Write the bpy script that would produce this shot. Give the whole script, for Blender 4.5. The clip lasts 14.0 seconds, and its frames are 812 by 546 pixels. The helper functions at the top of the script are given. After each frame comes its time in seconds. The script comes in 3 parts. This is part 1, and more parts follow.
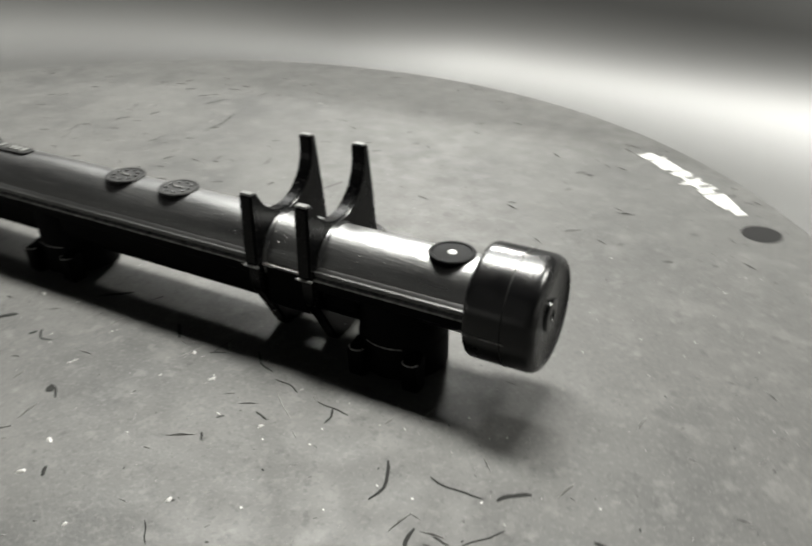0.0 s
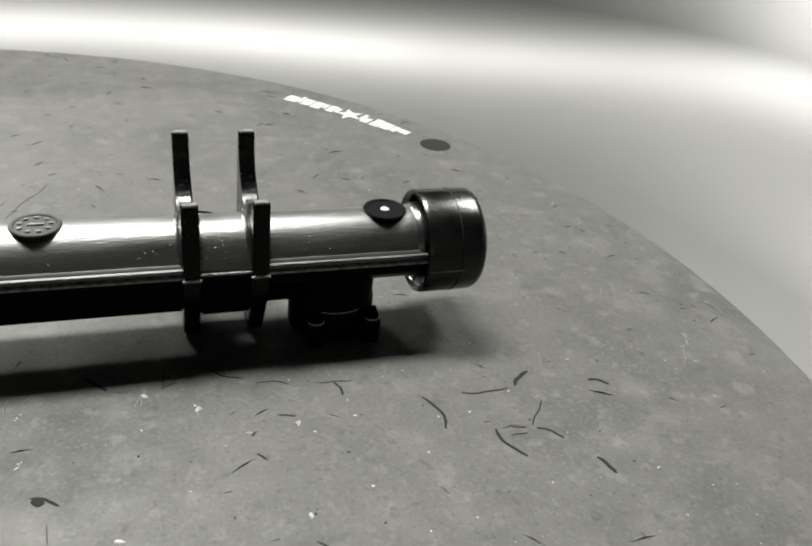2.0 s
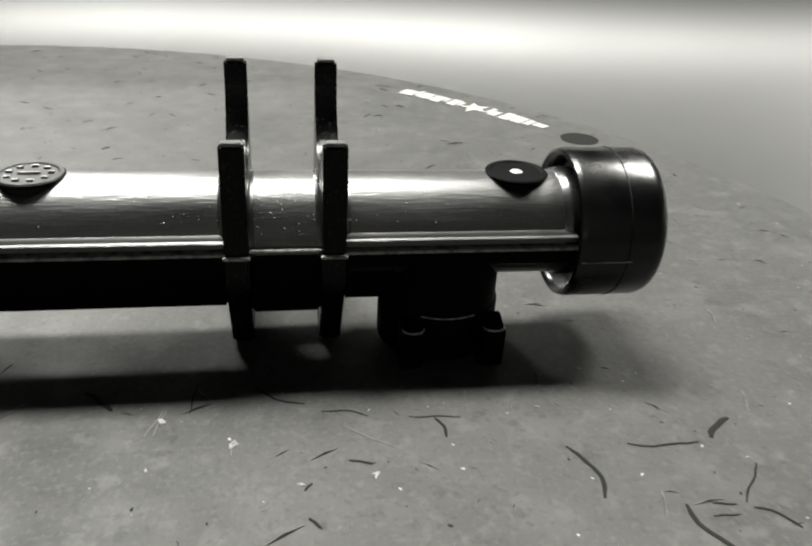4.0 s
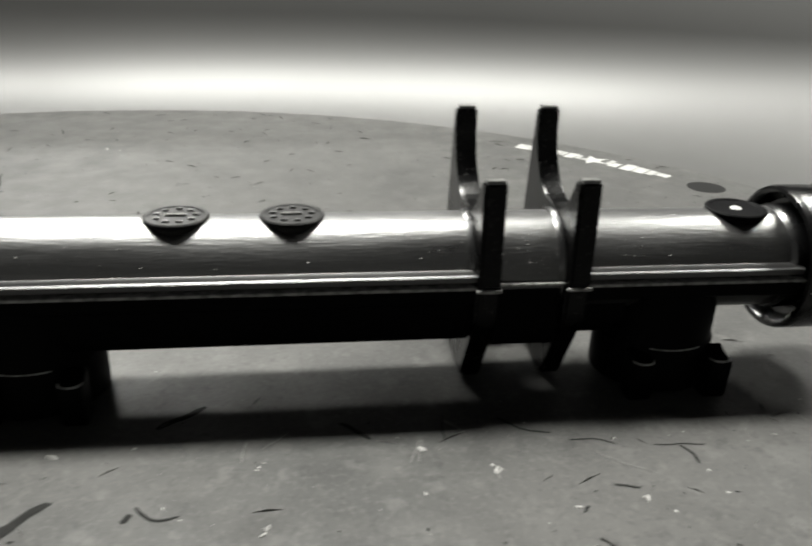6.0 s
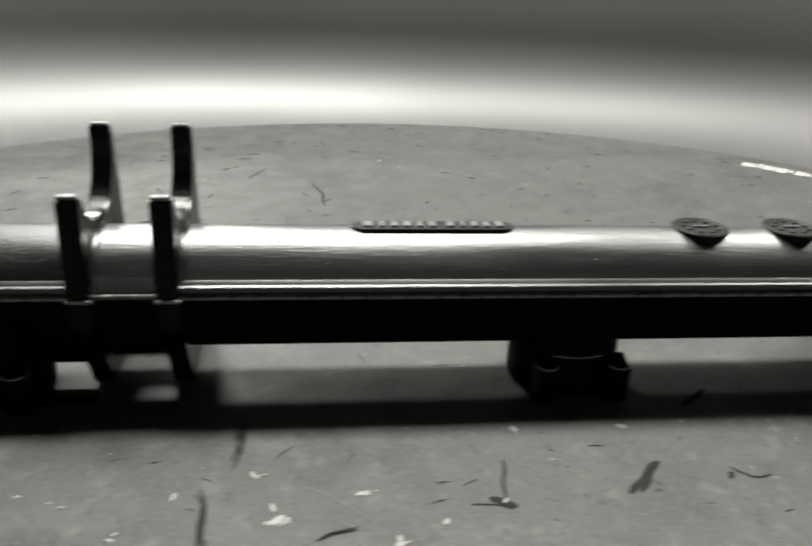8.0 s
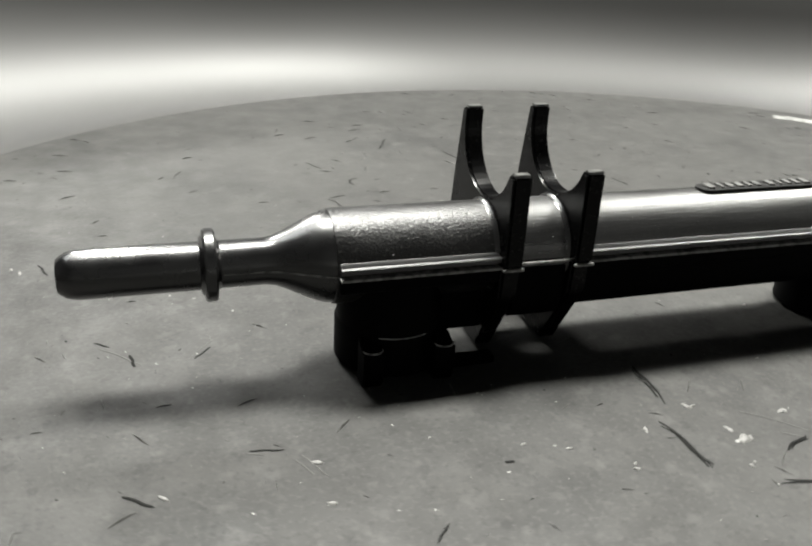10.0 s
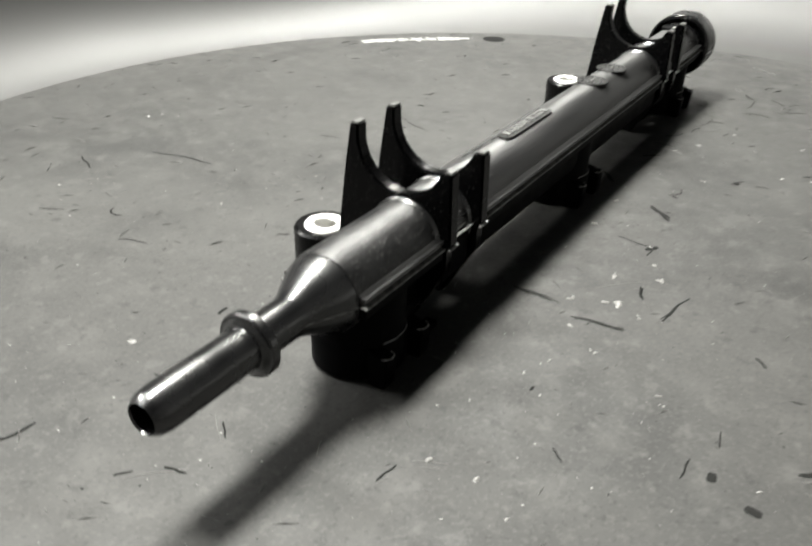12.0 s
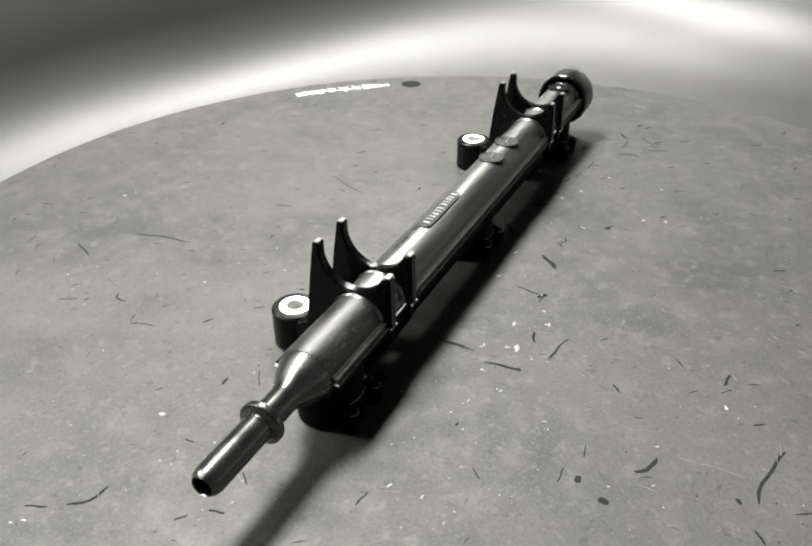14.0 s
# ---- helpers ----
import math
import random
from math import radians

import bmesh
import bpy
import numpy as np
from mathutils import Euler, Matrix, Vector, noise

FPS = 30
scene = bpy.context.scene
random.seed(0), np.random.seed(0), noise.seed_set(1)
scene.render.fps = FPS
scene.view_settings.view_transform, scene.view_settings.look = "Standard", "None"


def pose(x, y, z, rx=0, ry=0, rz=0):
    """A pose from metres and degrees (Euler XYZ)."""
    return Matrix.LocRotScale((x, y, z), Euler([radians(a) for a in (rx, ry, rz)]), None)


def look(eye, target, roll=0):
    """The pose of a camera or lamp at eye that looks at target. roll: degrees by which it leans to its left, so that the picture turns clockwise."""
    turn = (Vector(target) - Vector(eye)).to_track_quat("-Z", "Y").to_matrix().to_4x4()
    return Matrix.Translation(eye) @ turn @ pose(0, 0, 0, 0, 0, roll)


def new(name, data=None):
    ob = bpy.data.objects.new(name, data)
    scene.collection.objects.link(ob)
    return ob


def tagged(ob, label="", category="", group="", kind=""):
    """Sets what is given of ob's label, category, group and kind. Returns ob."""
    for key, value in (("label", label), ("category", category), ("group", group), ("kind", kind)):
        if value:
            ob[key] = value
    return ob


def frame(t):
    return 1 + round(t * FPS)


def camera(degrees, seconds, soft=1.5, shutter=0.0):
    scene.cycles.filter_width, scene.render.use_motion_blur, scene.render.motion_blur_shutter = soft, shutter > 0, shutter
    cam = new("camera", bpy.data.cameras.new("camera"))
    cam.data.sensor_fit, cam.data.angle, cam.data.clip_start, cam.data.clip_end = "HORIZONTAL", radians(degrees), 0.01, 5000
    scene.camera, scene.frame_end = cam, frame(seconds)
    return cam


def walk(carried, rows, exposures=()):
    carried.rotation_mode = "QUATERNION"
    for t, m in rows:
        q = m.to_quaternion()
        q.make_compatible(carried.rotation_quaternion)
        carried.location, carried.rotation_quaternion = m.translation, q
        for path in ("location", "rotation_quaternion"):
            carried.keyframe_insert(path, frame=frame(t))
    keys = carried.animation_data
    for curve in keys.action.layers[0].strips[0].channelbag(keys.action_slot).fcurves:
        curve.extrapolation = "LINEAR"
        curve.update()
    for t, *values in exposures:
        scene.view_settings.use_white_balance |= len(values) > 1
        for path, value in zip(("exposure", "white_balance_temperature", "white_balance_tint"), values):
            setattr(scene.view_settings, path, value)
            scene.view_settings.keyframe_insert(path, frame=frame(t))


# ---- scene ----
cam = camera(54.40, 14.0, soft=2.0, shutter=0.5)
PATH = [
    (0.0, (0.2113, -0.1260, 0.1004), (0.1492, -0.0105, 0.0276), -0.30),
    (0.5, (0.1914, -0.1415, 0.1008), (0.1576, -0.0173, 0.0238), -1.77),
    (1.0, (0.1609, -0.1563, 0.1040), (0.1502, -0.0298, 0.0241), 0.52),
    (1.5, (0.1381, -0.1460, 0.1053), (0.1476, -0.0190, 0.0261), 2.65),
    (2.0, (0.1039, -0.1482, 0.1072), (0.1501, -0.0285, 0.0296), 7.10),
    (2.5, (0.1016, -0.1383, 0.1047), (0.1464, -0.0170, 0.0287), 8.19),
    (2.7, (0.1021, -0.1339, 0.0988), (0.1470, -0.0122, 0.0234), 9.20),
    (4.8, (0.1242, -0.1054, 0.0673), (0.1390, 0.0301, 0.0047), 0.01),
    (5.0, (0.1207, -0.1065, 0.0675), (0.1365, 0.0297, 0.0066), -0.01),
    (5.5, (0.1014, -0.1086, 0.0687), (0.1215, 0.0274, 0.0086), 1.21),
    (6.0, (0.0852, -0.1129, 0.0679), (0.1044, 0.0234, 0.0082), 1.83),
    (6.5, (0.0651, -0.1150, 0.0687), (0.0856, 0.0212, 0.0093), 2.45),
    (7.0, (0.0436, -0.1166, 0.0729), (0.0645, 0.0198, 0.0139), 3.10),
    (7.5, (0.0248, -0.1218, 0.0738), (0.0438, 0.0150, 0.0151), 2.81),
    (8.0, (-0.0001, -0.1239, 0.0728), (0.0172, 0.0132, 0.0143), 2.62),
    (8.5, (-0.0247, -0.1247, 0.0724), (-0.0100, 0.0120, 0.0124), 2.58),
    (9.0, (-0.0454, -0.1273, 0.0732), (-0.0326, 0.0086, 0.0109), 2.81),
    (9.2, (-0.0539, -0.1280, 0.0740), (-0.0387, 0.0075, 0.0116), 3.18),
    (11.3, (-0.1458, -0.0843, 0.0764), (-0.0425, 0.0034, 0.0121), 1.15),
    (11.5, (-0.1514, -0.0796, 0.0775), (-0.0423, 0.0006, 0.0131), 0.73),
    (12.0, (-0.1617, -0.0779, 0.0954), (-0.0511, -0.0093, 0.0207), 1.34),
    (12.5, (-0.1708, -0.0887, 0.1289), (-0.0585, -0.0255, 0.0522), 0.84),
    (13.0, (-0.1889, -0.0881, 0.1440), (-0.0761, -0.0297, 0.0643), -0.40),
    (13.5, (-0.1949, -0.0906, 0.1525), (-0.0808, -0.0343, 0.0730), -0.51),
    (14.0, (-0.1959, -0.0943, 0.1515), (-0.0822, -0.0379, 0.0715), -0.34),
]
# -- path end
walk(cam, [(t, look(eye, target, roll)) for t, eye, target, roll in PATH], exposures=[(0.0, 0.2), (2.5, 0.03), (4.8, -0.02), (6.5, -0.1), (7.5, -0.15), (9.2, -0.15), (11.3, 0.06), (12.5, 0.26), (14.0, 0.34)])

# ---- light: lamps over and behind the disc and two added fills, in a dim closed room ----
world = bpy.data.worlds.new("room_air")
scene.world = world
world.use_nodes = True
world.node_tree.nodes["Background"].inputs[0].default_value = (0.9, 0.95, 1.0, 1)
world.node_tree.nodes["Background"].inputs[1].default_value = 0.004

LAMP_AT = (-0.01, 0.33, 0.90)
lamp = new("ceiling_lamp_light", bpy.data.lights.new("ceiling_lamp_light", "AREA"))
lamp.data.shape, lamp.data.size, lamp.data.size_y = "RECTANGLE", 0.50, 0.17
lamp.data.energy, lamp.data.color = 52.0, (0.99, 0.985, 0.92)
lamp.matrix_world = pose(*LAMP_AT, -46)

# a long strip light low on the far side, whose light passes under the rail
strip = new("strip_light", bpy.data.lights.new("strip_light", "AREA"))
strip.data.shape, strip.data.size, strip.data.size_y = "RECTANGLE", 0.22, 0.10
strip.data.energy, strip.data.color = 17.0, (0.99, 0.985, 0.93)
strip.matrix_world = pose(-0.35, 1.2, 0.85, -55, 0, 16)

# added fill, wide and weak, to lift the shadows and the sheet's glow
panel = new("fill_panel_light", bpy.data.lights.new("fill_panel_light", "AREA"))
panel.data.shape, panel.data.size = "SQUARE", 1.2
panel.data.energy, panel.data.color = 34.0, (0.97, 0.985, 0.96)
panel.matrix_world = pose(-0.6, 1.0, 1.64, -22, -16)

# added weaker fill, low at the side, to put a highlight on the gentle corner
side = new("side_fill_light", bpy.data.lights.new("side_fill_light", "AREA"))
side.data.shape, side.data.size, side.data.size_y = "RECTANGLE", 0.34, 0.20
side.data.energy, side.data.color = 19.0, (0.99, 0.985, 0.92)
side.matrix_world = look((0.80, 0.36, 0.86), (0.12, 0.0, 0.0))


# ---- materials ----
def material(name, base, rough=0.5, metal=0.0, spots=(), bump=0.0, bump_scale=900.0, rough_var=0.0, coat=0.0, shine=0.5, grain=1.0):
    """spots: rows of (scale, detail, low, high, colour, strength), laid one over the other as stains or wear."""
    m = bpy.data.materials.new(name)
    m.use_nodes = True
    nt = m.node_tree
    b = nt.nodes["Principled BSDF"]
    b.inputs["Metallic"].default_value = metal
    b.inputs["Roughness"].default_value = rough
    b.inputs["Coat Weight"].default_value = coat
    b.inputs["Coat Roughness"].default_value = rough
    b.inputs["Specular IOR Level"].default_value = shine
    where = nt.nodes.new("ShaderNodeTexCoord").outputs["Object"]
    along = nt.nodes.new("ShaderNodeMapping")
    along.inputs["Scale"].default_value = (grain, 1, 1)
    nt.links.new(where, along.inputs["Vector"])
    colour = nt.nodes.new("ShaderNodeRGB").outputs[0]
    colour.default_value = (*base, 1)
    for n, (scale, detail, low, high, tint, strength) in enumerate(spots):
        tex = nt.nodes.new("ShaderNodeTexNoise")
        tex.noise_dimensions = "4D"
        tex.inputs["W"].default_value = 3.7 * n
        tex.inputs["Scale"].default_value, tex.inputs["Detail"].default_value = scale, detail
        nt.links.new(where, tex.inputs["Vector"])
        ramp = nt.nodes.new("ShaderNodeMapRange")
        ramp.inputs["From Min"].default_value, ramp.inputs["From Max"].default_value = low, high
        ramp.inputs["To Max"].default_value = strength
        nt.links.new(tex.outputs[0], ramp.inputs["Value"])
        mix = nt.nodes.new("ShaderNodeMix")
        mix.data_type = "RGBA"
        mix.inputs[7].default_value = (*tint, 1)
        nt.links.new(ramp.outputs[0], mix.inputs[0])
        nt.links.new(colour, mix.inputs[6])
        colour = mix.outputs[2]
    nt.links.new(colour, b.inputs["Base Color"])
    if bump or rough_var:
        tex = nt.nodes.new("ShaderNodeTexNoise")
        tex.inputs["Scale"].default_value, tex.inputs["Detail"].default_value = bump_scale, 5
        nt.links.new(along.outputs[0], tex.inputs["Vector"])
        if bump:
            bn = nt.nodes.new("ShaderNodeBump")
            bn.inputs["Strength"].default_value, bn.inputs["Distance"].default_value = bump, 0.00004
            nt.links.new(tex.outputs[0], bn.inputs["Height"])
            nt.links.new(bn.outputs[0], b.inputs["Normal"])
        if rough_var:
            rr = nt.nodes.new("ShaderNodeMapRange")
            rr.inputs["From Min"].default_value, rr.inputs["From Max"].default_value = 0.3, 0.7
            rr.inputs["To Min"].default_value, rr.inputs["To Max"].default_value = rough - rough_var, rough + rough_var
            big = nt.nodes.new("ShaderNodeTexNoise")
            big.inputs["Scale"].default_value, big.inputs["Detail"].default_value = bump_scale / 12, 4
            nt.links.new(along.outputs[0], big.inputs["Vector"])
            nt.links.new(big.outputs[0], rr.inputs["Value"])
            nt.links.new(rr.outputs[0], b.inputs["Roughness"])
    return m


PLASTIC = material("black_moulded_plastic", (0.0007, 0.0007, 0.0008), 0.24, 0, [(400, 6, 0.60, 0.72, (0.007, 0.0067, 0.0063), 0.6), (1500, 4, 0.6, 0.68, (0.03, 0.029, 0.028), 0.5)], 0.5, 1800, 0.07, 0.0, 0.14)
# nearly shineless copy that puts deep shade into the lower parts and bore
DULL = material("dull_black_plastic", (0.0012, 0.0012, 0.0014), 0.5, 0, [(300, 6, 0.62, 0.75, (0.005, 0.0048, 0.0046), 0.5)], 0.3, 1800, 0.07, 0.0, 0.03)
SATIN = material("satin_black_plastic", (0.0026, 0.0026, 0.0028), 0.37, 0, [(300, 6, 0.56, 0.72, (0.011, 0.0105, 0.0098), 0.6), (1700, 3, 0.52, 0.64, (0.016, 0.0155, 0.015), 0.7)], 1.8, 2200, 0.12, 0.3, 1.0, 0.14)
RIB = material("satin_black_rib", (0.005, 0.005, 0.005), 0.38, 0, [(500, 5, 0.5, 0.66, (0.012, 0.0117, 0.011), 0.6)], 0.5, 1800, 0.08, 0.0, 0.95, 0.2)
GLOSS = material("polished_black_plastic", (0.0014, 0.0014, 0.0016), 0.25, 0, [(260, 5, 0.62, 0.75, (0.009, 0.0086, 0.008), 0.4)], 0.16, 1500, 0.06, 0.2, 0.8)
CAP = material("scuffed_cap_plastic", (0.0007, 0.0007, 0.0008), 0.23, 0, [(260, 6, 0.58, 0.72, (0.009, 0.0087, 0.0082), 0.5), (90, 5, 0.55, 0.7, (0.005, 0.0048, 0.0046), 0.5)], 0.7, 1600, 0.09, 0.0, 0.36)
GRAIN = material("grainy_black_plastic", (0.0016, 0.0016, 0.0018), 0.40, 0, [(1500, 3, 0.58, 0.66, (0.045, 0.044, 0.042), 0.7), (700, 4, 0.56, 0.7, (0.008, 0.0078, 0.0074), 0.7)], 3.2, 2100, 0.08, 0.0, 0.5)
# paler than the arms: the highlight on their tips is put into the colour
TIP = material("tip_highlight", (0.07, 0.07, 0.067), 0.32, 0, [(900, 4, 0.45, 0.62, (0.02, 0.0195, 0.019), 0.7)], 0.6, 2200)
# pale colour paints the highlights on the raised letters and pointers
PALE = material("raised_mark_highlight", (0.085, 0.085, 0.082), 0.4, 0, [(900, 4, 0.45, 0.65, (0.02, 0.02, 0.019), 0.7)], 0.6, 2500)
# pale base puts the shine along seams, collar edges and rims into the colour
EDGE = material("pale_edge_highlight", (0.22, 0.22, 0.212), 0.45, 0, [(700, 4, 0.45, 0.6, (0.03, 0.03, 0.03), 0.7)])
STAMP = material("frosted_grey_plastic", (0.003, 0.003, 0.003), 0.5, 0, [(900, 4, 0.45, 0.65, (0.010, 0.0097, 0.0093), 0.6)], 0.8, 2500, shine=0.16)
ALUMINIUM = material("bare_aluminium", (0.80, 0.80, 0.78), 0.38, 1.0, [(500, 5, 0.55, 0.7, (0.55, 0.54, 0.52), 0.5)], 0.1, 1500)
DISC = material("worn_black_rubber", (0.0265, 0.0263, 0.0253), 0.6, 0, [
    (7, 5, 0.42, 0.66, (0.036, 0.0356, 0.034), 0.8), (28, 6, 0.48, 0.68, (0.0165, 0.0165, 0.016), 0.75), (90, 6, 0.5, 0.7, (0.040, 0.0395, 0.0378), 0.75),
    (180, 8, 0.58, 0.65, (0.046, 0.0454, 0.0437), 0.55), (230, 8, 0.6, 0.66, (0.014, 0.014, 0.0135), 0.55), (300, 6, 0.58, 0.75, (0.058, 0.057, 0.054), 0.6), (1000, 6, 0.52, 0.68, (0.047, 0.046, 0.044), 0.5), (800, 6, 0.54, 0.7, (0.012, 0.012, 0.0115), 0.5)], 1.3, 1300, 0.08, 0.0, 0.18)
STEEL = material("satin_grey_sheet", (0.016, 0.0159, 0.0152), 0.47, 0, [(14, 4, 0.4, 0.7, (0.020, 0.0198, 0.019), 0.6)], 0.3, 60, 0.03, 0.0, 0.46)
SCUFF = material("pale_scuff", (0.06, 0.059, 0.057), 0.7, 0, [(900, 4, 0.45, 0.65, (0.04, 0.0395, 0.038), 0.8)], shine=0.2)
PAINT = material("white_lettering_paint", (0.18, 0.18, 0.174), 0.55, 0, [(400, 5, 0.48, 0.66, (0.11, 0.11, 0.106), 0.7)], shine=0.3)
DARK = material("hole_shade", (0.008, 0.008, 0.008), 0.9, 0, [(300, 4, 0.5, 0.7, (0.008, 0.008, 0.0075), 0.6)], shine=0.05)
FIBRE = material("dark_shaving", (0.0075, 0.0075, 0.0072), 0.85, 0, [(800, 4, 0.5, 0.7, (0.01, 0.01, 0.0095), 0.5)], shine=0.08)
CHIP = material("pale_chip", (0.11, 0.108, 0.103), 0.5, 0, [(900, 4, 0.5, 0.7, (0.06, 0.059, 0.056), 0.6)])
WALL = material("grey_room_paint", (0.10, 0.10, 0.10), 0.85, 0, [(3, 4, 0.4, 0.7, (0.07, 0.07, 0.07), 0.5)])
TABLE = material("dark_bench_top", (0.09, 0.085, 0.08), 0.6, 0, [(20, 5, 0.4, 0.7, (0.05, 0.05, 0.05), 0.6)])


# ---- shape helpers (all lengths in millimetres) ----
MM = 0.001


def part(name, bm, mat, parent=None, label="", smooth=True):
    bmesh.ops.recalc_face_normals(bm, faces=bm.faces)
    me = bpy.data.meshes.new(name)
    bm.to_mesh(me)
    bm.free()
    me.materials.append(mat)
    if smooth:
        me.shade_smooth()
        me.set_sharp_from_angle(angle=radians(38))
    ob = new(name, me)
    if parent:
        ob.parent = parent
    if label:
        tagged(ob, label)
    return ob


def lathe_x(profile, segs=64, zc=20.3, yc=0.0):
    """A turned shape round the line y = yc, z = zc; profile rows of (x, radius)."""
    bm = bmesh.new()
    rings = []
    for x, r in profile:
        if r < 1e-6:
            rings.append([bm.verts.new((x * MM, yc * MM, zc * MM))])
        else:
            rings.append([bm.verts.new((x * MM, (yc + r * math.cos(a)) * MM, (zc + r * math.sin(a)) * MM))
                          for a in (2 * math.pi * k / segs for k in range(segs))])
    join_rings(bm, rings, segs)
    return bm


def lathe_z(profile, segs=48, xc=0.0, yc=0.0):
    """A turned shape round an upright line; profile rows of (radius, z)."""
    bm = bmesh.new()
    rings = []
    for r, z in profile:
        if r < 1e-6:
            rings.append([bm.verts.new((xc * MM, yc * MM, z * MM))])
        else:
            rings.append([bm.verts.new(((xc + r * math.cos(a)) * MM, (yc + r * math.sin(a)) * MM, z * MM))
                          for a in (2 * math.pi * k / segs for k in range(segs))])
    join_rings(bm, rings, segs)
    return bm


def join_rings(bm, rings, segs):
    for a, b in zip(rings, rings[1:]):
        for k in range(segs):
            n = (k + 1) % segs
            corners = [a[k % len(a)], a[n % len(a)], b[n % len(b)], b[k % len(b)]]
            corners = list(dict.fromkeys(corners))
            if len(corners) > 2:
                bm.faces.new(corners)


def prism_x(points, x0, x1, bevel=0.0):
    """A plate with the outline points (y, z), from x0 to x1."""
    bm = bmesh.new()
    lo = [bm.verts.new((x0 * MM, y * MM, z * MM)) for y, z in points]
    hi = [bm.verts.new((x1 * MM, y * MM, z * MM)) for y, z in points]
    n = len(points)
    for k in range(n):
        bm.faces.new((lo[k], lo[(k + 1) % n], hi[(k + 1) % n], hi[k]))
    bm.faces.new(lo), bm.faces.new(hi)
    bmesh.ops.recalc_face_normals(bm, faces=bm.faces)
    if bevel:
        bmesh.ops.bevel(bm, geom=bm.edges[:], offset=bevel * MM, segments=2, affect="EDGES", clamp_overlap=True)
    return bm


def block(x0, x1, y0, y1, z0, z1, bevel=0.3):
    return prism_x([(y0, z0), (y1, z0), (y1, z1), (y0, z1)], x0, x1, bevel)


def tube_along(points, radius, sides=6, flat=1.0):
    """A thin strand through points; flat squeezes its height."""
    bm = bmesh.new()
    rings = []
    for k, p in enumerate(points):
        p = Vector(p)
        d = (Vector(points[min(k + 1, len(points) - 1)]) - Vector(points[max(k - 1, 0)])).normalized()
        up = Vector((0, 0, 1)) if abs(d.z) < 0.9 else Vector((0, 1, 0))
        side = d.cross(up).normalized()
        up = side.cross(d)
        r = radius * (0.55 if k in (0, len(points) - 1) else 1.0)
        rings.append([bm.verts.new((p + side * r * math.cos(a) + up * r * flat * math.sin(a)) * MM)
                      for a in (2 * math.pi * j / sides for j in range(sides))])
    join_rings(bm, rings, sides)
    bm.faces.new(rings[0]), bm.faces.new(rings[-1])
    return bm


# ---- setting: grey tray with a round disc, on a bench in a closed room ----
CX, CY, DISC_R = 30.6, -12.0, 221.5

# backdrop sheet closed into a tray: flat floor, wide round fold, leaning wall, broad rounded corners
TRAY_X0, TRAY_X1, TRAY_Y0, TRAY_Y1, TRAY_R = -240.0, 280.0, -330.0, 188.0, 226.0
FLOOR_Z = -4.2
FOLD_R, LEAN, TRAY_TOP = 62.0, radians(68), 96.0


def tray_ring(bm, out, z, segs=28):
    """The tray's outline, moved outwards, at one height."""
    ring = []
    for cx, cy, a0 in ((TRAY_X1 - TRAY_R, TRAY_Y1 - TRAY_R, 0), (TRAY_X0 + TRAY_R, TRAY_Y1 - TRAY_R, 90),
                       (TRAY_X0 + TRAY_R, TRAY_Y0 + TRAY_R, 180), (TRAY_X1 - TRAY_R, TRAY_Y0 + TRAY_R, 270)):
        for k in range(segs + 1):
            a = radians(a0 + 90 * k / segs)
            # one corner's fold is made widest and gentlest to steer its highlight
            wide = TRAY_R + out * (1 + 0.75 * math.exp(-((a0 + 90 * k / segs - 24) / 26) ** 2))
            ring.append(bm.verts.new(((cx + wide * math.cos(a)) * MM, (cy + wide * math.sin(a)) * MM, z * MM)))
    return ring


bowl = bmesh.new()
curve = [(FOLD_R * math.sin(a), FOLD_R * (1 - math.cos(a)) + FLOOR_Z) for a in (LEAN * k / 24 for k in range(25))]
xw, zw = curve[-1]
top = xw + (TRAY_TOP - zw) / math.tan(LEAN)
sheet = curve + [(top, TRAY_TOP), (top + 2, TRAY_TOP + 2), (top + 14, TRAY_TOP + 2.5), (top + 14, TRAY_TOP + 0.5), (top + 4, TRAY_TOP - 0.5)]
sheet += [(r + 1.8, z - 2.3) for r, z in reversed(curve)]
rings = [tray_ring(bowl, r, z) for r, z in sheet]
join_rings(bowl, rings, len(rings[0]))
bowl.faces.new(rings[0]), bowl.faces.new(rings[-1])
tray = part("tray", bowl, STEEL)
tagged(tray, "satin grey backdrop sheet, closed round the disc as a tray with a wide curved fold and rounded corners", "tray", kind="structure")

table = part("table_top", block(-900, 960, -700, 680, -45, FLOOR_Z - 2.3, 3), TABLE, smooth=False)
tagged(table, "dark bench top under the grey tray", "table", kind="structure")
ROOM = (-1600, 1660, -1500, 1480, -760, 1700)
x0, x1, y0, y1, z0, z1 = ROOM
for name, box in (("floor", (x0, x1, y0, y1, z0 - 80, z0)), ("ceiling", (x0, x1, y0, y1, z1, z1 + 80)),
                  ("wall_west", (x0 - 80, x0, y0, y1, z0, z1)), ("wall_east", (x1, x1 + 80, y0, y1, z0, z1)),
                  ("wall_south", (x0, x1, y0 - 80, y0, z0, z1)), ("wall_north", (x0, x1, y1, y1 + 80, z0, z1))):
    tagged(part(name, block(*box, 0), WALL, smooth=False), "plain grey painted room surface", name.split("_")[0], kind="structure")
for n, (lx, ly) in enumerate(((-800, -600), (860, -600), (-800, 580), (860, 580))):
    leg = part("table_leg", block(lx - 30, lx + 30, ly - 30, ly + 30, -760, -45, 2), TABLE, table, smooth=False)

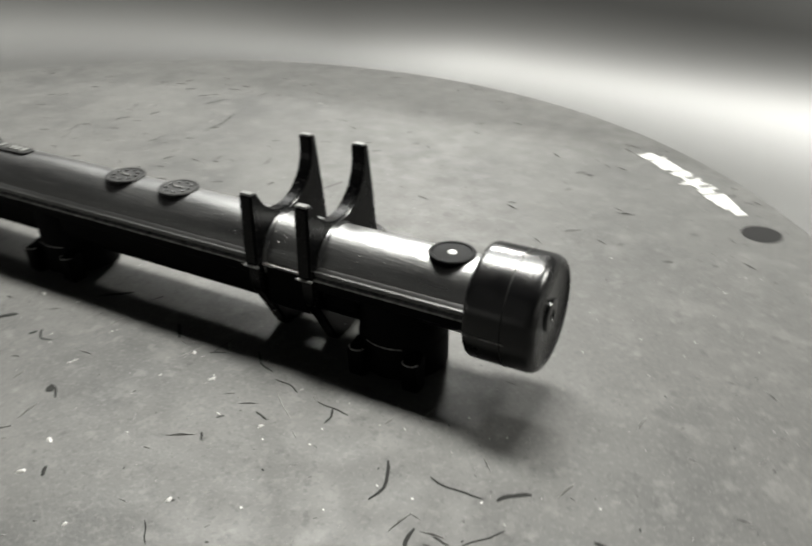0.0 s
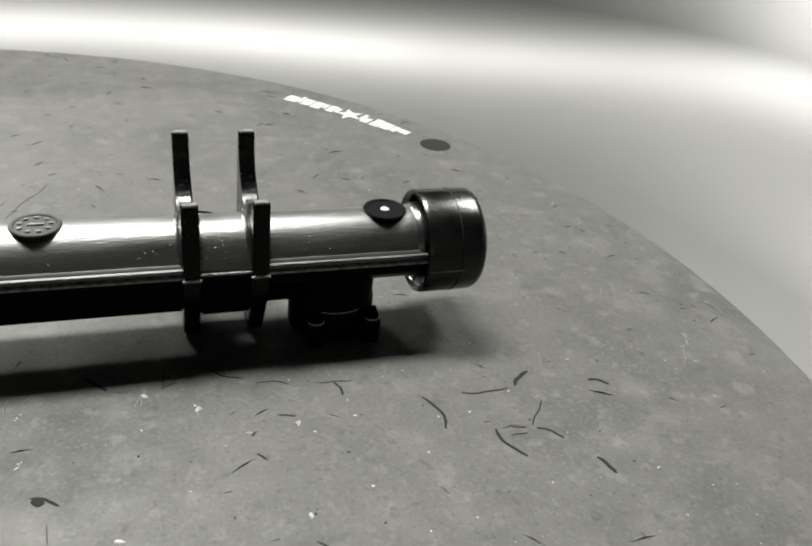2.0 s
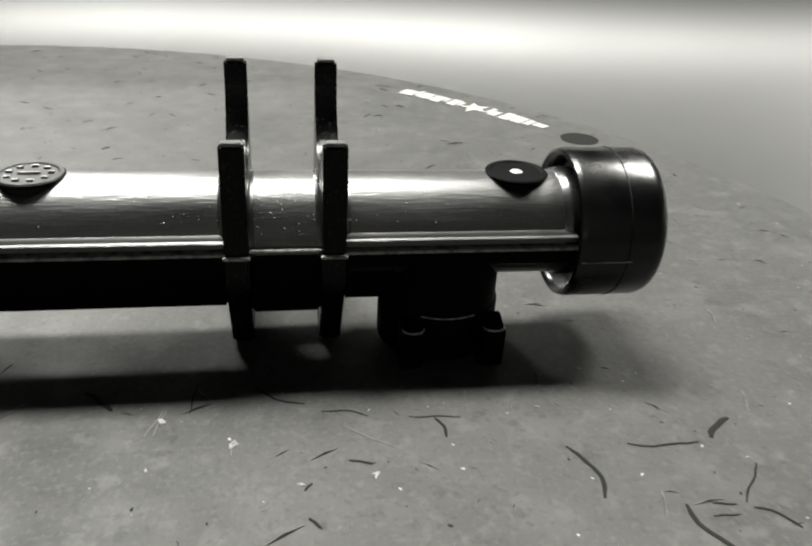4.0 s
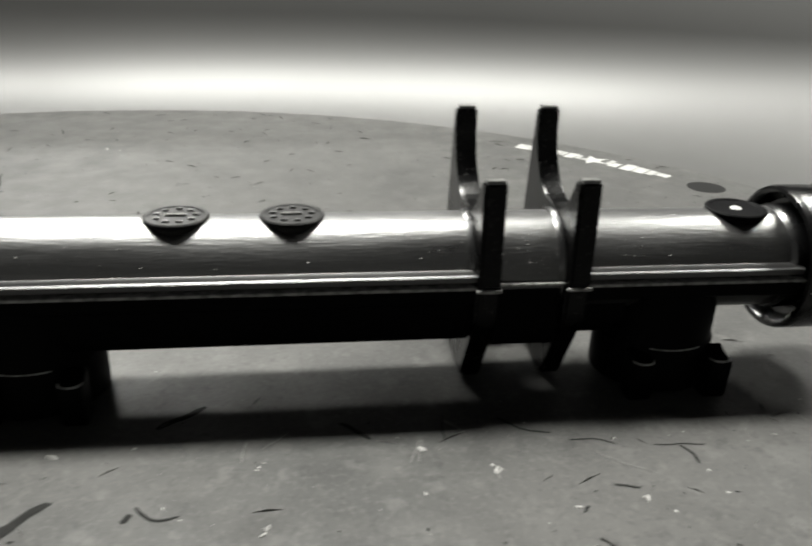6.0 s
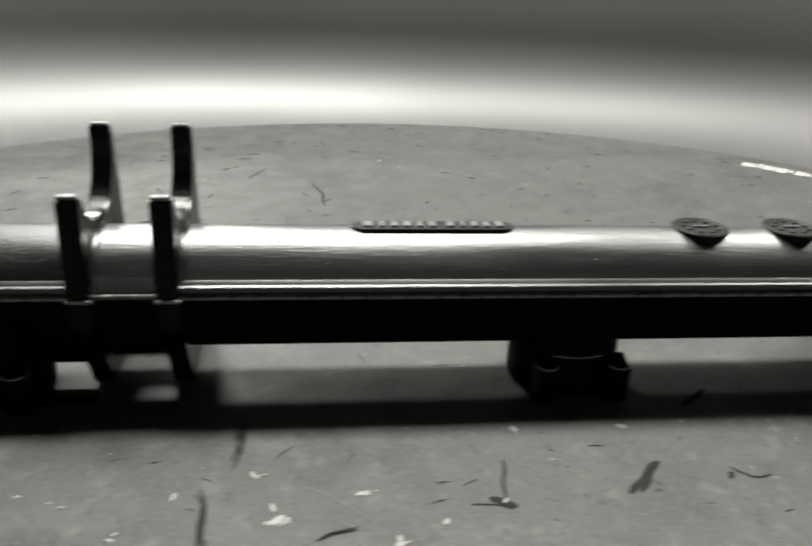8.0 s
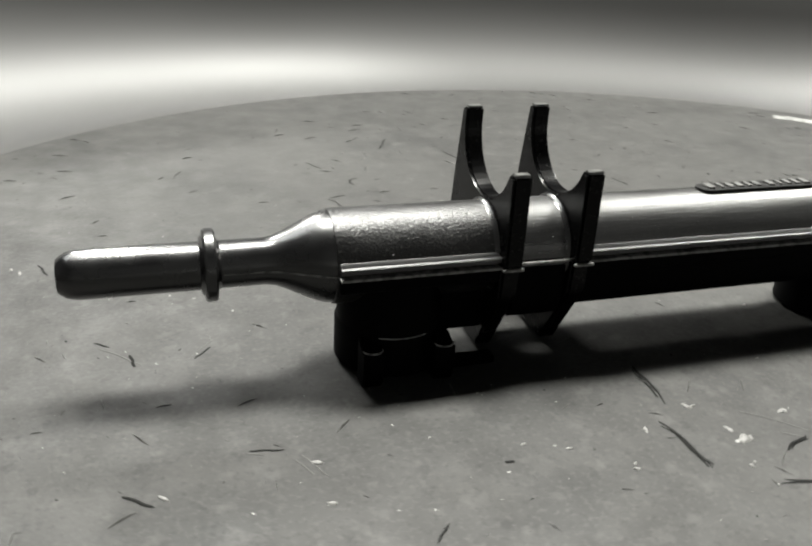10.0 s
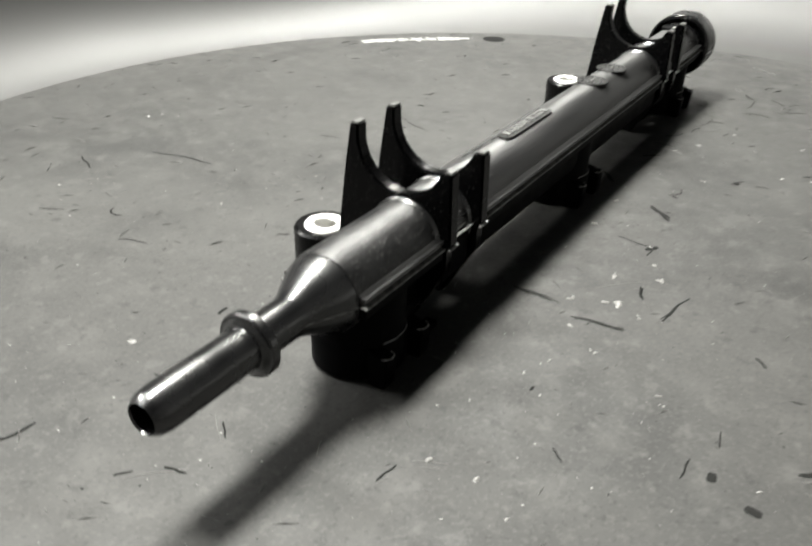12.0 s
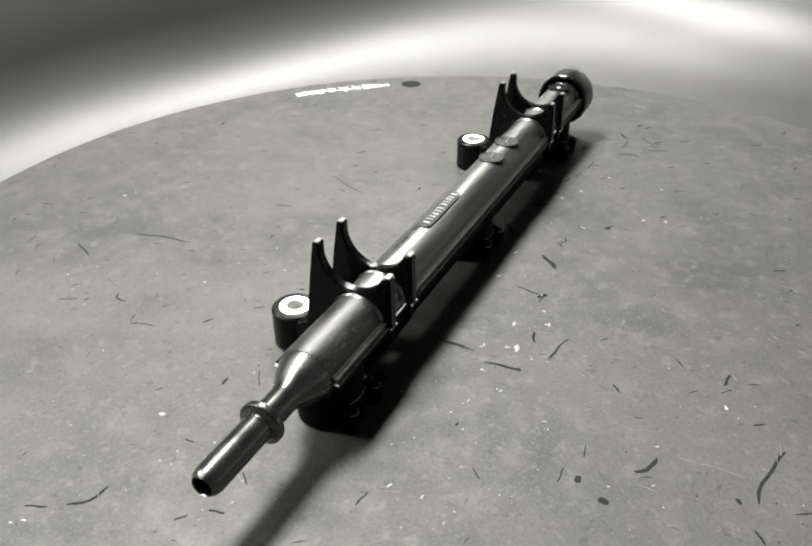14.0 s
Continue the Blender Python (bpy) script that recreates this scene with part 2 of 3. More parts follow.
disc = part("round_disc", lathe_z([(0, 0), (DISC_R - 1.2, 0), (DISC_R - 0.4, -0.3), (DISC_R, -0.9), (DISC_R, -4.0), (DISC_R - 0.6, FLOOR_Z), (0, FLOOR_Z)], 160, CX, CY), DISC)
tagged(disc, "round worn grey rubber disc with scratches, lying in the tray", "mat")


def arc_bar(a0, a1, r0, r1, z0=0.02, z1=0.14):
    """A painted bar that follows the disc's edge, between two angles in degrees and two radii."""
    bm = bmesh.new()
    n = 4
    low, high = [], []
    for z, rows in ((z0, low), (z1, high)):
        for k in range(n + 1):
            a = radians(a0 + (a1 - a0) * k / n)
            rows.append([bm.verts.new(((CX + r * math.cos(a)) * MM, (CY + r * math.sin(a)) * MM, z * MM)) for r in (r0, r1)])
    for k in range(n):
        bm.faces.new((high[k][0], high[k + 1][0], high[k + 1][1], high[k][1]))
        bm.faces.new((low[k][0], low[k][1], low[k + 1][1], low[k + 1][0]))
        for s in (0, 1):
            bm.faces.new((low[k][s], low[k + 1][s], high[k + 1][s], high[k][s]))
    for k in (0, n):
        bm.faces.new((low[k][0], low[k][1], high[k][1], high[k][0]))
    return bm


def star_prism(ang, dist, big, small, z0=0.02, z1=0.14):
    """A flat five-pointed star painted near the disc's edge."""
    bm = bmesh.new()
    cx, cy = CX + dist * math.cos(radians(ang)), CY + dist * math.sin(radians(ang))
    pts = [((big, small)[k % 2], radians(ang + 180 + 36 * k)) for k in range(10)]
    low, high = ([bm.verts.new(((cx + r * math.cos(a)) * MM, (cy + r * math.sin(a)) * MM, z * MM)) for r, a in pts] for z in (z0, z1))
    bm.faces.new(low), bm.faces.new(high)
    for k in range(10):
        bm.faces.new((low[k], low[(k + 1) % 10], high[(k + 1) % 10], high[k]))
    return bm


for a0, a1, r0, r1 in ((51.4, 49.9, 204.5, 210.5), (50.0, 49.5, 205.5, 212), (49.4, 48.2, 204.5, 211), (48.1, 47.0, 204, 210.8), (46.9, 46.5, 206, 210.5), (46.3, 45.4, 204.5, 211),
                       (45.3, 44.9, 205.5, 210), (42.3, 41.8, 206, 211.5), (41.9, 41.0, 204.3, 209.3), (40.7, 39.6, 204, 211.2), (39.55, 38.4, 204.4, 210.6), (38.3, 37.6, 205, 210.2), (37.5, 36.3, 206.3, 209.8)):
    part("letter_bar", arc_bar(a0, a1, r0, r1), PAINT, disc, "worn white painted lettering bar")
part("star", star_prism(43.6, 207.2, 5.6, 2.4), PAINT, disc, "worn white painted star")
# no opening here: a flat dark disc paints the shade inside a round hole
part("painted_hole", lathe_z([(0, 0.06), (5.2, 0.06), (5.6, 0.02), (5.6, -0.5)], 32, 205.0, 100.5), DARK, disc, "flat dark disc painted as a hole's shade near the rim")

# ---- the fuel rail ----
rail = new("fuel_rail")
tagged(rail, "black plastic fuel rail with three injector sockets, lying on the disc", "fuel rail")
rail.location = (0.0005, -0.0004, 0)
ZC = 20.3

part("rail_tube", lathe_x([(-36.3, 0), (-36.3, 8.1), (166, 8.1), (166, 0)], 72), SATIN, rail)
part("tube_end", lathe_x([(-66, 0), (-66, 7.7), (-65.8, 8.0), (-65.4, 8.1), (-36.3, 8.1), (-36.3, 0)], 72), GRAIN, rail, "finely grained black tube end")
part("cone_neck", lathe_x([(-84, 3.9), (-76.5, 3.9), (-75.0, 4.15), (-73.6, 4.7), (-72.0, 5.5), (-70.2, 6.4), (-68.4, 7.2), (-67.0, 7.7), (-65.9, 7.85), (-65.9, 0)], 64), GLOSS, rail, "polished tapering neck")
nozzle = part("nozzle", lathe_x([(-84, 0), (-84, 3.95), (-105.2, 3.95), (-106.8, 3.6), (-107.8, 2.9), (-108.0, 2.75), (-107.6, 2.6)], 56), GLOSS, rail, "polished hollow pipe end")
part("bore", lathe_x([(-107.7, 2.68), (-107.3, 2.5), (-92, 2.4), (-92, 0)], 40), DULL, nozzle, "dark open bore")
part("stop_ring", lathe_x([(-86.9, 3.9), (-86.7, 4.6), (-86.3, 5.0), (-86.2, 5.75), (-85.9, 6.0), (-84.6, 6.0), (-84.3, 5.75), (-84.2, 4.5), (-83.9, 4.1), (-83.6, 3.9)], 56), GLOSS, rail, "raised stop ring on the pipe")

cap = part("end_cap", lathe_x([(163.9, 8.0), (163.7, 9.6), (162.0, 10.2), (161.3, 10.6), (161.0, 11.1), (161.2, 11.6), (161.7, 11.8), (162.2, 11.85),
                               (172.9, 11.85), (173.9, 11.6), (174.6, 11.1), (175.0, 10.4), (175.1, 9.9), (174.7, 9.5), (174.5, 9.2), (174.5, 3.4), (174.9, 3.2), (175.0, 2.7), (174.9, 1.4), (174.4, 1.1), (174.4, 0)], 72, 20.1), CAP, rail, "glossy black round end cap")
part("side_seam", block(161.6, 169.6, -11.93, -11.4, 18.55, 18.75, 0.05), EDGE, cap, "thin pale parting seam")
part("tube_rim", lathe_x([(159.6, 8.0), (160.2, 8.45), (161.0, 8.6), (163.6, 8.6)], 64), GLOSS, cap, "raised rim where the tube enters the cap")
part("face_mark", block(174.3, 174.8, -0.7, 0.7, 18.9, 21.3, 0.1), STAMP, cap)
part("cap_seam", lathe_x([(168.62, 11.6), (168.66, 11.93), (168.84, 11.93), (168.88, 11.6)], 72, 20.1), STAMP, cap, "thin pale moulding seam")

for s in (-1, 1):
    part("neck_seam", tube_along([(x, s * (r + 0.02), 20.1) for x, r in ((-83.4, 3.9), (-76.5, 3.9), (-75.0, 4.15), (-73.6, 4.7), (-72.0, 5.5), (-70.2, 6.4), (-68.4, 7.2), (-67.0, 7.7), (-65.6, 8.2))], 0.16), EDGE, rail, "thin pale moulding seam")

CLAMPS = (-36.3, -23.0, 111.4, 125.1)
SPANS = ((-65.5, -38.0), (-21.3, 109.7), (126.8, 161.5))
for a, b in SPANS:
    for s in (-1, 1):
        part("side_rib", prism_x([(s * y, z) for y, z in ((6.6, 20.8), (9.3, 20.8), (9.35, 21.7), (8.9, 21.95), (8.7, 21.5), (8.45, 22.0), (7.4, 22.6), (6.6, 22.65))], a, b, 0.08), RIB, rail)
        part("lower_lip", prism_x([(s * y, z) for y, z in ((6.5, 19.6), (9.3, 19.6), (9.3, 17.6), (8.5, 17.0), (6.5, 17.0))], a, b, 0.15), DULL, rail)
        part("parting_seam", block(a - 0.2, b + 0.2, min(s * 7.9, s * 9.8), max(s * 7.9, s * 9.8), 19.75, 20.2, 0.1), EDGE, rail, "thin pale parting seam")
for a, b in ((-34.6, -24.7), (113.1, 123.4)):
    for s in (-1, 1):
        part("parting_seam", block(a, b, min(s * 7.9, s * 9.0), max(s * 7.9, s * 9.0), 19.9, 20.3, 0.1), EDGE, rail, "thin pale parting seam")

U = [(-8.2, 19.5), (-8.0, 13.0), (-7.0, 10.5), (-5.0, 9.4), (5.0, 9.4), (7.0, 10.5), (8.0, 13.0), (8.2, 19.5)]
part("lower_channel", prism_x(U, -21.5, 109.9, 0.5), DULL, rail, "deep black lower channel of the rail")
part("lower_channel", prism_x([(y, z if z > 15 else z - 1.3) for y, z in U], -34.7, -24.6, 0.5), DULL, rail)
part("lower_channel", prism_x([(y, z if z > 15 else z - 1.3) for y, z in U], 113.0, 123.5, 0.5), DULL, rail)
part("lower_channel", prism_x([(y * 0.8, z) for y, z in U], 126.7, 135.0, 0.5), DULL, rail)
part("web", block(-47, -37.5, -3.0, 3.0, 5.2, 16, 0.4), DULL, rail)
part("tie_bar", block(-47, -36.5, -8.0, -5.0, 0.1, 1.6, 0.3), DULL, rail)

# open saddle plates: a high arm at the back, a lower one in front, hollowed by a round seat
seat = [(1.6 + 10.2 * math.cos(radians(a)), 39.6 + 10.2 * math.sin(radians(a))) for a in range(204, 370, 8)]
plate = [(-10.7, 20.2), (-10.35, 36.2), (-8.2, 36.3)] + seat + [(11.7, 42.1), (13.9, 42.1), (15.6, 31.0), (17.0, 20.0), (18.0, 12.5), (22.0, 12.0),
         (22.0, 2.0), (8.0, 2.0), (3.4, 0.4), (-1.6, 0.4), (-8.6, 12.4), (-9.6, 14.0), (-9.8, 19.6)]
for xc in CLAMPS:
    arm = part("saddle_plate", prism_x(plate, xc - 1.7, xc + 1.7, 0.6), PLASTIC, rail, "black two-armed saddle plate")
    part("arm_tip", prism_x([(11.9, 41.9), (13.7, 41.9), (13.55, 42.3), (12.0, 42.3)], xc - 1.35, xc + 1.35, 0.1), TIP, arm, "arm tip with its highlight painted pale")
    part("arm_tip", prism_x([(-10.15, 36.0), (-8.5, 36.0), (-8.6, 36.5), (-10.05, 36.5)], xc - 1.35, xc + 1.35, 0.1), TIP, arm, "arm tip with its highlight painted pale")
    part("fillet", lathe_x([(xc - 2.7, 8.05), (xc - 2.15, 8.2), (xc - 1.75, 8.6), (xc + 1.75, 8.6), (xc + 2.15, 8.2), (xc + 2.7, 8.05)], 64), GLOSS, arm, "smooth fillet round the tube")
    part("plate_seam", block(xc - 1.9, xc + 1.9, -10.95, -10.3, 19.7, 20.15, 0.1), EDGE, rail)

for xc in (-31.2, 115.3):
    lug = part("mounting_lug", lathe_z([(2.9, 12.6), (5.1, 12.6), (5.1, 12.9), (6.9, 12.9), (7.4, 12.4), (7.4, 0.8), (7.0, 0.3), (2.9, 0.3), (2.9, 12.6)], 48, xc, 26.3), PLASTIC, rail, "round black mounting lug")
    part("bushing", lathe_z([(2.6, 1), (2.6, 13.0), (2.85, 13.25), (4.75, 13.25), (5.0, 13.0), (5.0, 1), (2.6, 1)], 48, xc, 26.3), ALUMINIUM, lug, "bright aluminium bushing ring")
    part("lug_web", block(xc - 4.5, xc + 5.5, 12.5, 21.5, 2.5, 11.0, 0.5), DULL, lug)

for xc in (-54.6, 44.2, 142.7):
    socket = part("injector_socket", lathe_z([(6.8, 2), (6.8, 0.4), (9.0, 0.4), (9.7, 0.9), (9.7, 8.0), (9.5, 8.4), (9.35, 8.7), (9.45, 17.5), (8.6, 19.0), (0, 19.0), (0, 2), (6.8, 2)], 56, xc, 0.0), DULL, rail, "round black injector socket")
    part("collar_edge", tube_along([(xc + 9.62 * math.sin(radians(a)), -9.62 * math.cos(radians(a)), 8.35) for a in range(-26, 27, 4)], 0.13), EDGE, socket)
    for s in (-1, 1):
        ear = part("clip_ear", prism_x([(-7.0, 0.1), (-10.6, 0.1), (-11.2, 0.8), (-11.6, 6.2), (-11.4, 7.2), (-10.4, 7.0), (-7.0, 8.2)], xc + 0.7 + s * 6.3 - 1.75, xc + 0.7 + s * 6.3 + 1.75, 0.25), DULL, socket)
        part("ear_edge", tube_along([(xc + 0.7 + s * 6.3 + 1.7 * math.sin(radians(a)), -10.2 - 1.5 * math.cos(radians(a)), 7.2) for a in range(-90, 91, 15)], 0.16), EDGE, ear, "rim with its highlight painted pale")

for xc, bumpy in ((66.3, True), (83.1, True), (153.6, False)):
    badge = part("moulded_badge", lathe_z([(4.25, 26.0), (4.3, 27.9), (4.7, 28.35), (4.8, 28.6), (4.6, 28.8), (4.05, 28.8), (3.85, 28.62), (0, 28.62)], 40, xc, 0.0), STAMP if bumpy else DULL, rail,
                 "round raised date stamp" if bumpy else "round raised gate mark")
    if bumpy:
        for k in range(9):
            a = radians(40 * k + 7)
            part("raised_tick", block(xc + 2.9 * math.cos(a) - 0.45, xc + 2.9 * math.cos(a) + 0.45, 2.9 * math.sin(a) - 0.3, 2.9 * math.sin(a) + 0.3, 28.5, 28.9, 0.08), RIB, badge)
        part("arrow", prism_x([(-0.35, 28.5), (0.35, 28.5), (0.25, 28.95), (-0.25, 28.95)], xc - 1.5, xc + 1.5, 0.08), PALE, badge, "raised pointer")
    else:
        part("gate_dimple", lathe_z([(0, 28.85), (0.7, 28.82), (1.0, 28.6)], 20, xc, 0.0), EDGE, badge, "small pale gate nub")


def oblong(x0, x1, half, z0, z1):
    bm = bmesh.new()
    ring = [(x1 - half + half * math.cos(radians(a)), half * math.sin(radians(a))) for a in range(-90, 91, 18)]
    ring += [(x0 + half + half * math.cos(radians(a)), half * math.sin(radians(a))) for a in range(90, 271, 18)]
    lo = [bm.verts.new((x * MM, y * MM, z0 * MM)) for x, y in ring]
    hi = [bm.verts.new((x * MM, y * MM, z1 * MM)) for x, y in ring]
    for k in range(len(ring)):
        n = (k + 1) % len(ring)
        bm.faces.new((lo[k], lo[n], hi[n], hi[k]))
    bm.faces.new(lo), bm.faces.new(hi)
    return bm


plate_ob = part("marking_plate", oblong(5.6, 32.8, 2.0, 27.5, 28.8), STAMP, rail, "raised oblong marking plate")
for k, xc in enumerate((8.2, 10.6, 12.7, 14.8, 16.9, 19.0, 22.0, 24.2, 26.2, 28.2, 30.4)):
    w = (0.8, 0.45, 0.6, 0.7, 0.5, 0.6, 0.65, 0.3, 0.6, 0.55, 0.7)[k]
    part("raised_bar", block(xc - w, xc + w, -1.2, 1.2, 28.6, 29.15, 0.12), PALE, plate_ob)
# -- details
# ---- shavings, scratches and chips strewn over the disc ----
def shaving(x, y, length, angle, bow, width):
    """A thin dark plastic shaving or scuff that lies on the disc, bent by bow of its length."""
    turn = Matrix.Rotation(radians(angle), 2)
    pts = []
    count = 7
    for k in range(count):
        u = k / (count - 1) - 0.5
        wob = 0.02 * math.sin(9 * u + x)
        p = turn @ Vector((u * length, (bow * (1 - 4 * u * u) + wob) * length))
        pts.append((x + p.x, y + p.y, 0.05))
    ob = part("shaving", tube_along(pts, width, 6, min(1.0, 0.06 / width)), FIBRE)
    return tagged(ob, "thin dark curved plastic shaving lying on the disc", "shaving", "shavings on the disc")


def chip(x, y, size):
    """A pale crumb with uneven corners."""
    rnd = random.Random(int(x * 13 + y * 7))
    bm = bmesh.new()
    n = 7
    turn, long = rnd.uniform(0, 180), rnd.uniform(1.1, 1.9)
    rot = Matrix.Rotation(radians(turn), 2)
    rings = []
    for z, f in ((0.0, 1.0), (0.12 * size + 0.05, 0.85), (0.22 * size + 0.08, 0.4)):
        ring = []
        for k in range(n):
            a = 2 * math.pi * k / n
            r = size * f * rnd.uniform(0.6, 1.1)
            p = rot @ Vector((r * long * math.cos(a), r * 0.7 * math.sin(a)))
            ring.append(bm.verts.new(((x + p.x) * MM, (y + p.y) * MM, z * MM)))
        rings.append(ring)
    join_rings(bm, rings, n)
    bm.faces.new(rings[-1]), bm.faces.new(rings[0])
    return tagged(part("crumb", bm, CHIP, smooth=False), "small pale crumb lying on the grey disc", "crumb", "crumbs on the disc")


def scratch(x, y, length, angle, width):
    """A pale hairline scored into the disc, raised at its lips."""
    turn = Matrix.Rotation(radians(angle), 2)
    pts = []
    for k in range(6):
        u = k / 5 - 0.5
        p = turn @ Vector((u * length, 0.015 * length * math.sin(7 * u + y)))
        pts.append((x + p.x, y + p.y, 0.03))
    return tagged(part("scratch", tube_along(pts, width, 5, 0.5), SCUFF), "fine pale scratch across the grey disc", "scratch", "scratches on the disc")


shaving(92.0, -15.6, 6.2, -47, 0.04, 0.40)
shaving(117.3, -16.1, 8.6, -34, -0.10, 0.22)
shaving(126.5, -21.1, 6.7, -12, 0.10, 0.16)
shaving(139.2, -22.8, 7.5, -4, 0.00, 0.13)
shaving(139.6, -25.2, 4.5, -78, 0.10, 0.22)
shaving(127.8, -31.3, 3.4, -17, 0.00, 0.22)
shaving(157.0, -35.8, 10.2, -78, 0.15, 0.32)
shaving(170.2, -31.2, 10.4, -1, -0.06, 0.22)
shaving(180.1, -28.8, 6.3, 39, 0.10, 0.47)
shaving(169.6, -47.1, 9.0, -66, -0.12, 0.36)
shaving(173.0, -43.3, 3.1, -11, 0.00, 0.18)
shaving(172.3, -45.2, 3.6, -2, 0.00, 0.14)
shaving(178.7, -46.2, 5.8, -44, 0.12, 0.25)
shaving(178.7, -39.9, 8.7, -130, 0.00, 0.16)
shaving(197.1, -33.1, 4.8, -31, 0.15, 0.40)
shaving(185.8, -56.6, 5.0, -73, 0.05, 0.43)
shaving(84.6, -45.0, 5.2, -32, 0.10, 0.29)
shaving(121.3, -41.5, 2.3, -52, 0.00, 0.22)
shaving(120.7, -35.3, 1.6, 50, 0.00, 0.18)
shaving(105.1, -16.0, 6.8, -95, 0.00, 0.11)
shaving(27.6, -30.8, 9.1, 79, 0.00, 0.25)
shaving(48.9, -31.6, 10.0, 47, 0.00, 0.61)
shaving(66.2, -30.8, 6.1, -23, -0.25, 0.25)
shaving(-11.9, -20.2, 8.6, 84, 0.00, 0.18)
shaving(66.6, -10.0, 8.4, 38, 0.00, 0.58)
shaving(24.5, -37.1, 5.9, -12, 0.12, 0.18)
shaving(-11.8, -21.2, 10.9, -92, 0.05, 0.18)
shaving(-15.7, -36.9, 12.0, -88, 0.05, 0.22)
shaving(3.2, -41.4, 4.9, 17, 0.10, 0.18)
shaving(1.4, 108.7, 22.8, -81, 0.03, 0.32)
shaving(-18.4, 130.2, 11.7, -114, 0.00, 0.29)
shaving(3.2, 171.5, 6.5, -72, 0.00, 0.29)
shaving(-46.0, 109.7, 7.0, -62, 0.00, 0.18)
shaving(-36.8, 93.6, 5.9, -109, -0.30, 0.29)
shaving(-46.6, 76.3, 8.2, -74, 0.10, 0.22)
shaving(-21.6, 47.4, 3.4, -54, 0.00, 0.22)
shaving(-57.7, 34.3, 3.1, -176, 0.00, 0.43)
shaving(-108.3, 38.1, 10.2, -29, -0.18, 0.40)
shaving(-116.5, 47.0, 5.9, -69, 0.00, 0.25)
shaving(-103.7, 12.6, 3.3, -39, 0.00, 0.22)
shaving(-79.3, -23.8, 5.1, -10, 0.00, 0.22)
shaving(-52.0, 26.1, 7.3, -145, 0.00, 0.14)
shaving(-86.5, 6.2, 4.6, -131, 0.00, 0.18)
shaving(-37.3, -84.6, 8.4, -28, -0.15, 0.58)
shaving(-27.5, -114.5, 22.0, -13, 0.06, 0.47)
shaving(-30.9, -122.0, 14.3, -10, -0.30, 0.22)
shaving(7.2, -99.0, 5.6, -6, 0.00, 0.43)
shaving(1.9, -99.5, 3.9, -40, 0.00, 0.18)
shaving(-39.6, -107.7, 2.0, -147, 0.00, 0.50)
shaving(-50.2, -65.8, 5.6, -179, 0.00, 0.18)
shaving(-10.5, -70.5, 3.8, -137, 0.00, 0.32)
shaving(0.6, -49.6, 13.0, -12, 0.00, 0.22)
shaving(-14.9, -38.6, 8.1, -82, -0.06, 0.25)
shaving(-11.2, -19.1, 8.9, -91, 0.00, 0.25)
shaving(49.9, -31.4, 9.0, -127, 0.00, 0.40)
shaving(3.1, -40.9, 5.5, -161, 0.00, 0.29)
shaving(79.0, -107.7, 4.2, -65, 0.00, 0.29)
shaving(-59.3, -46.2, 3.9, -132, 0.00, 0.18)
shaving(-8.7, -109.4, 3.2, -56, 0.00, 0.25)
shaving(-48.9, -113.6, 4.4, -141, 0.00, 0.32)
shaving(-49.8, -70.2, 1.6, -76, 0.00, 1.22)
shaving(-54.0, -77.8, 2.7, -96, 0.00, 0.94)
shaving(26.4, -36.0, 4.1, -32, 0.00, 0.72)
shaving(44.4, 82.2, 6.7, 107, 0.00, 0.25)
shaving(73.1, 67.8, 23.4, -115, 0.00, 0.11)
shaving(-98.4, 6.0, 4.2, -79, 0.00, 0.29)
shaving(-82.0, 27.6, 3.1, -90, 0.00, 0.22)
shaving(102.4, -62.2, 2.6, 127, 0.00, 0.36)
shaving(129.0, -64.3, 5.2, 133, 0.00, 0.13)
shaving(83.5, -44.8, 2.2, 133, 0.00, 0.79)
shaving(62.6, -31.8, 1.8, 63, 0.00, 0.43)
shaving(-97.6, -30.8, 5.1, -39, 0.00, 0.29)
shaving(-15.7, -37.6, 11.3, -83, 0.08, 0.18)
shaving(-0.3, -50.0, 13.2, -9, 0.03, 0.18)
shaving(-44.6, -34.7, 1.5, -5, 0.00, 0.29)
shaving(2.4, -41.2, 5.3, 23, 0.06, 0.22)
shaving(-12.0, -20.1, 9.0, -91, 0.00, 0.18)
chip(111.1, -26.4, 0.67)
chip(129.6, -34.0, 0.55)
chip(119.8, -34.8, 0.38)
chip(100.4, -30.4, 0.29)
chip(79.8, -35.2, 0.34)
chip(108.0, -47.4, 0.25)
chip(225.0, -30.4, 0.34)
chip(154.8, -21.7, 0.25)
chip(195.8, -59.4, 0.42)
chip(224.4, 19.6, 0.25)
chip(32.0, -18.3, 0.92)
chip(50.2, -18.2, 0.67)
chip(-9.1, -27.9, 0.55)
chip(6.5, -33.0, 0.67)
chip(-5.9, -35.4, 0.63)
chip(80.2, -34.9, 0.29)
chip(66.8, -30.2, 0.21)
chip(-5.2, -38.4, 1.01)
chip(-8.8, -28.3, 0.42)
chip(-19.6, -32.3, 0.50)
chip(-26.4, -40.6, 0.50)
chip(-8.5, -44.2, 0.42)
chip(7.1, -33.2, 0.55)
chip(17.7, -39.6, 0.67)
chip(10.8, -43.6, 0.71)
chip(-34.1, -33.8, 0.42)
chip(-40.8, -31.2, 0.38)
chip(-77.0, 41.3, 0.97)
chip(-72.5, -28.2, 0.76)
chip(-5.4, -100.4, 0.71)
chip(26.8, -35.7, 0.50)
chip(13.9, 64.2, 0.38)
chip(22.8, 148.3, 0.67)
chip(27.3, 146.0, 0.59)
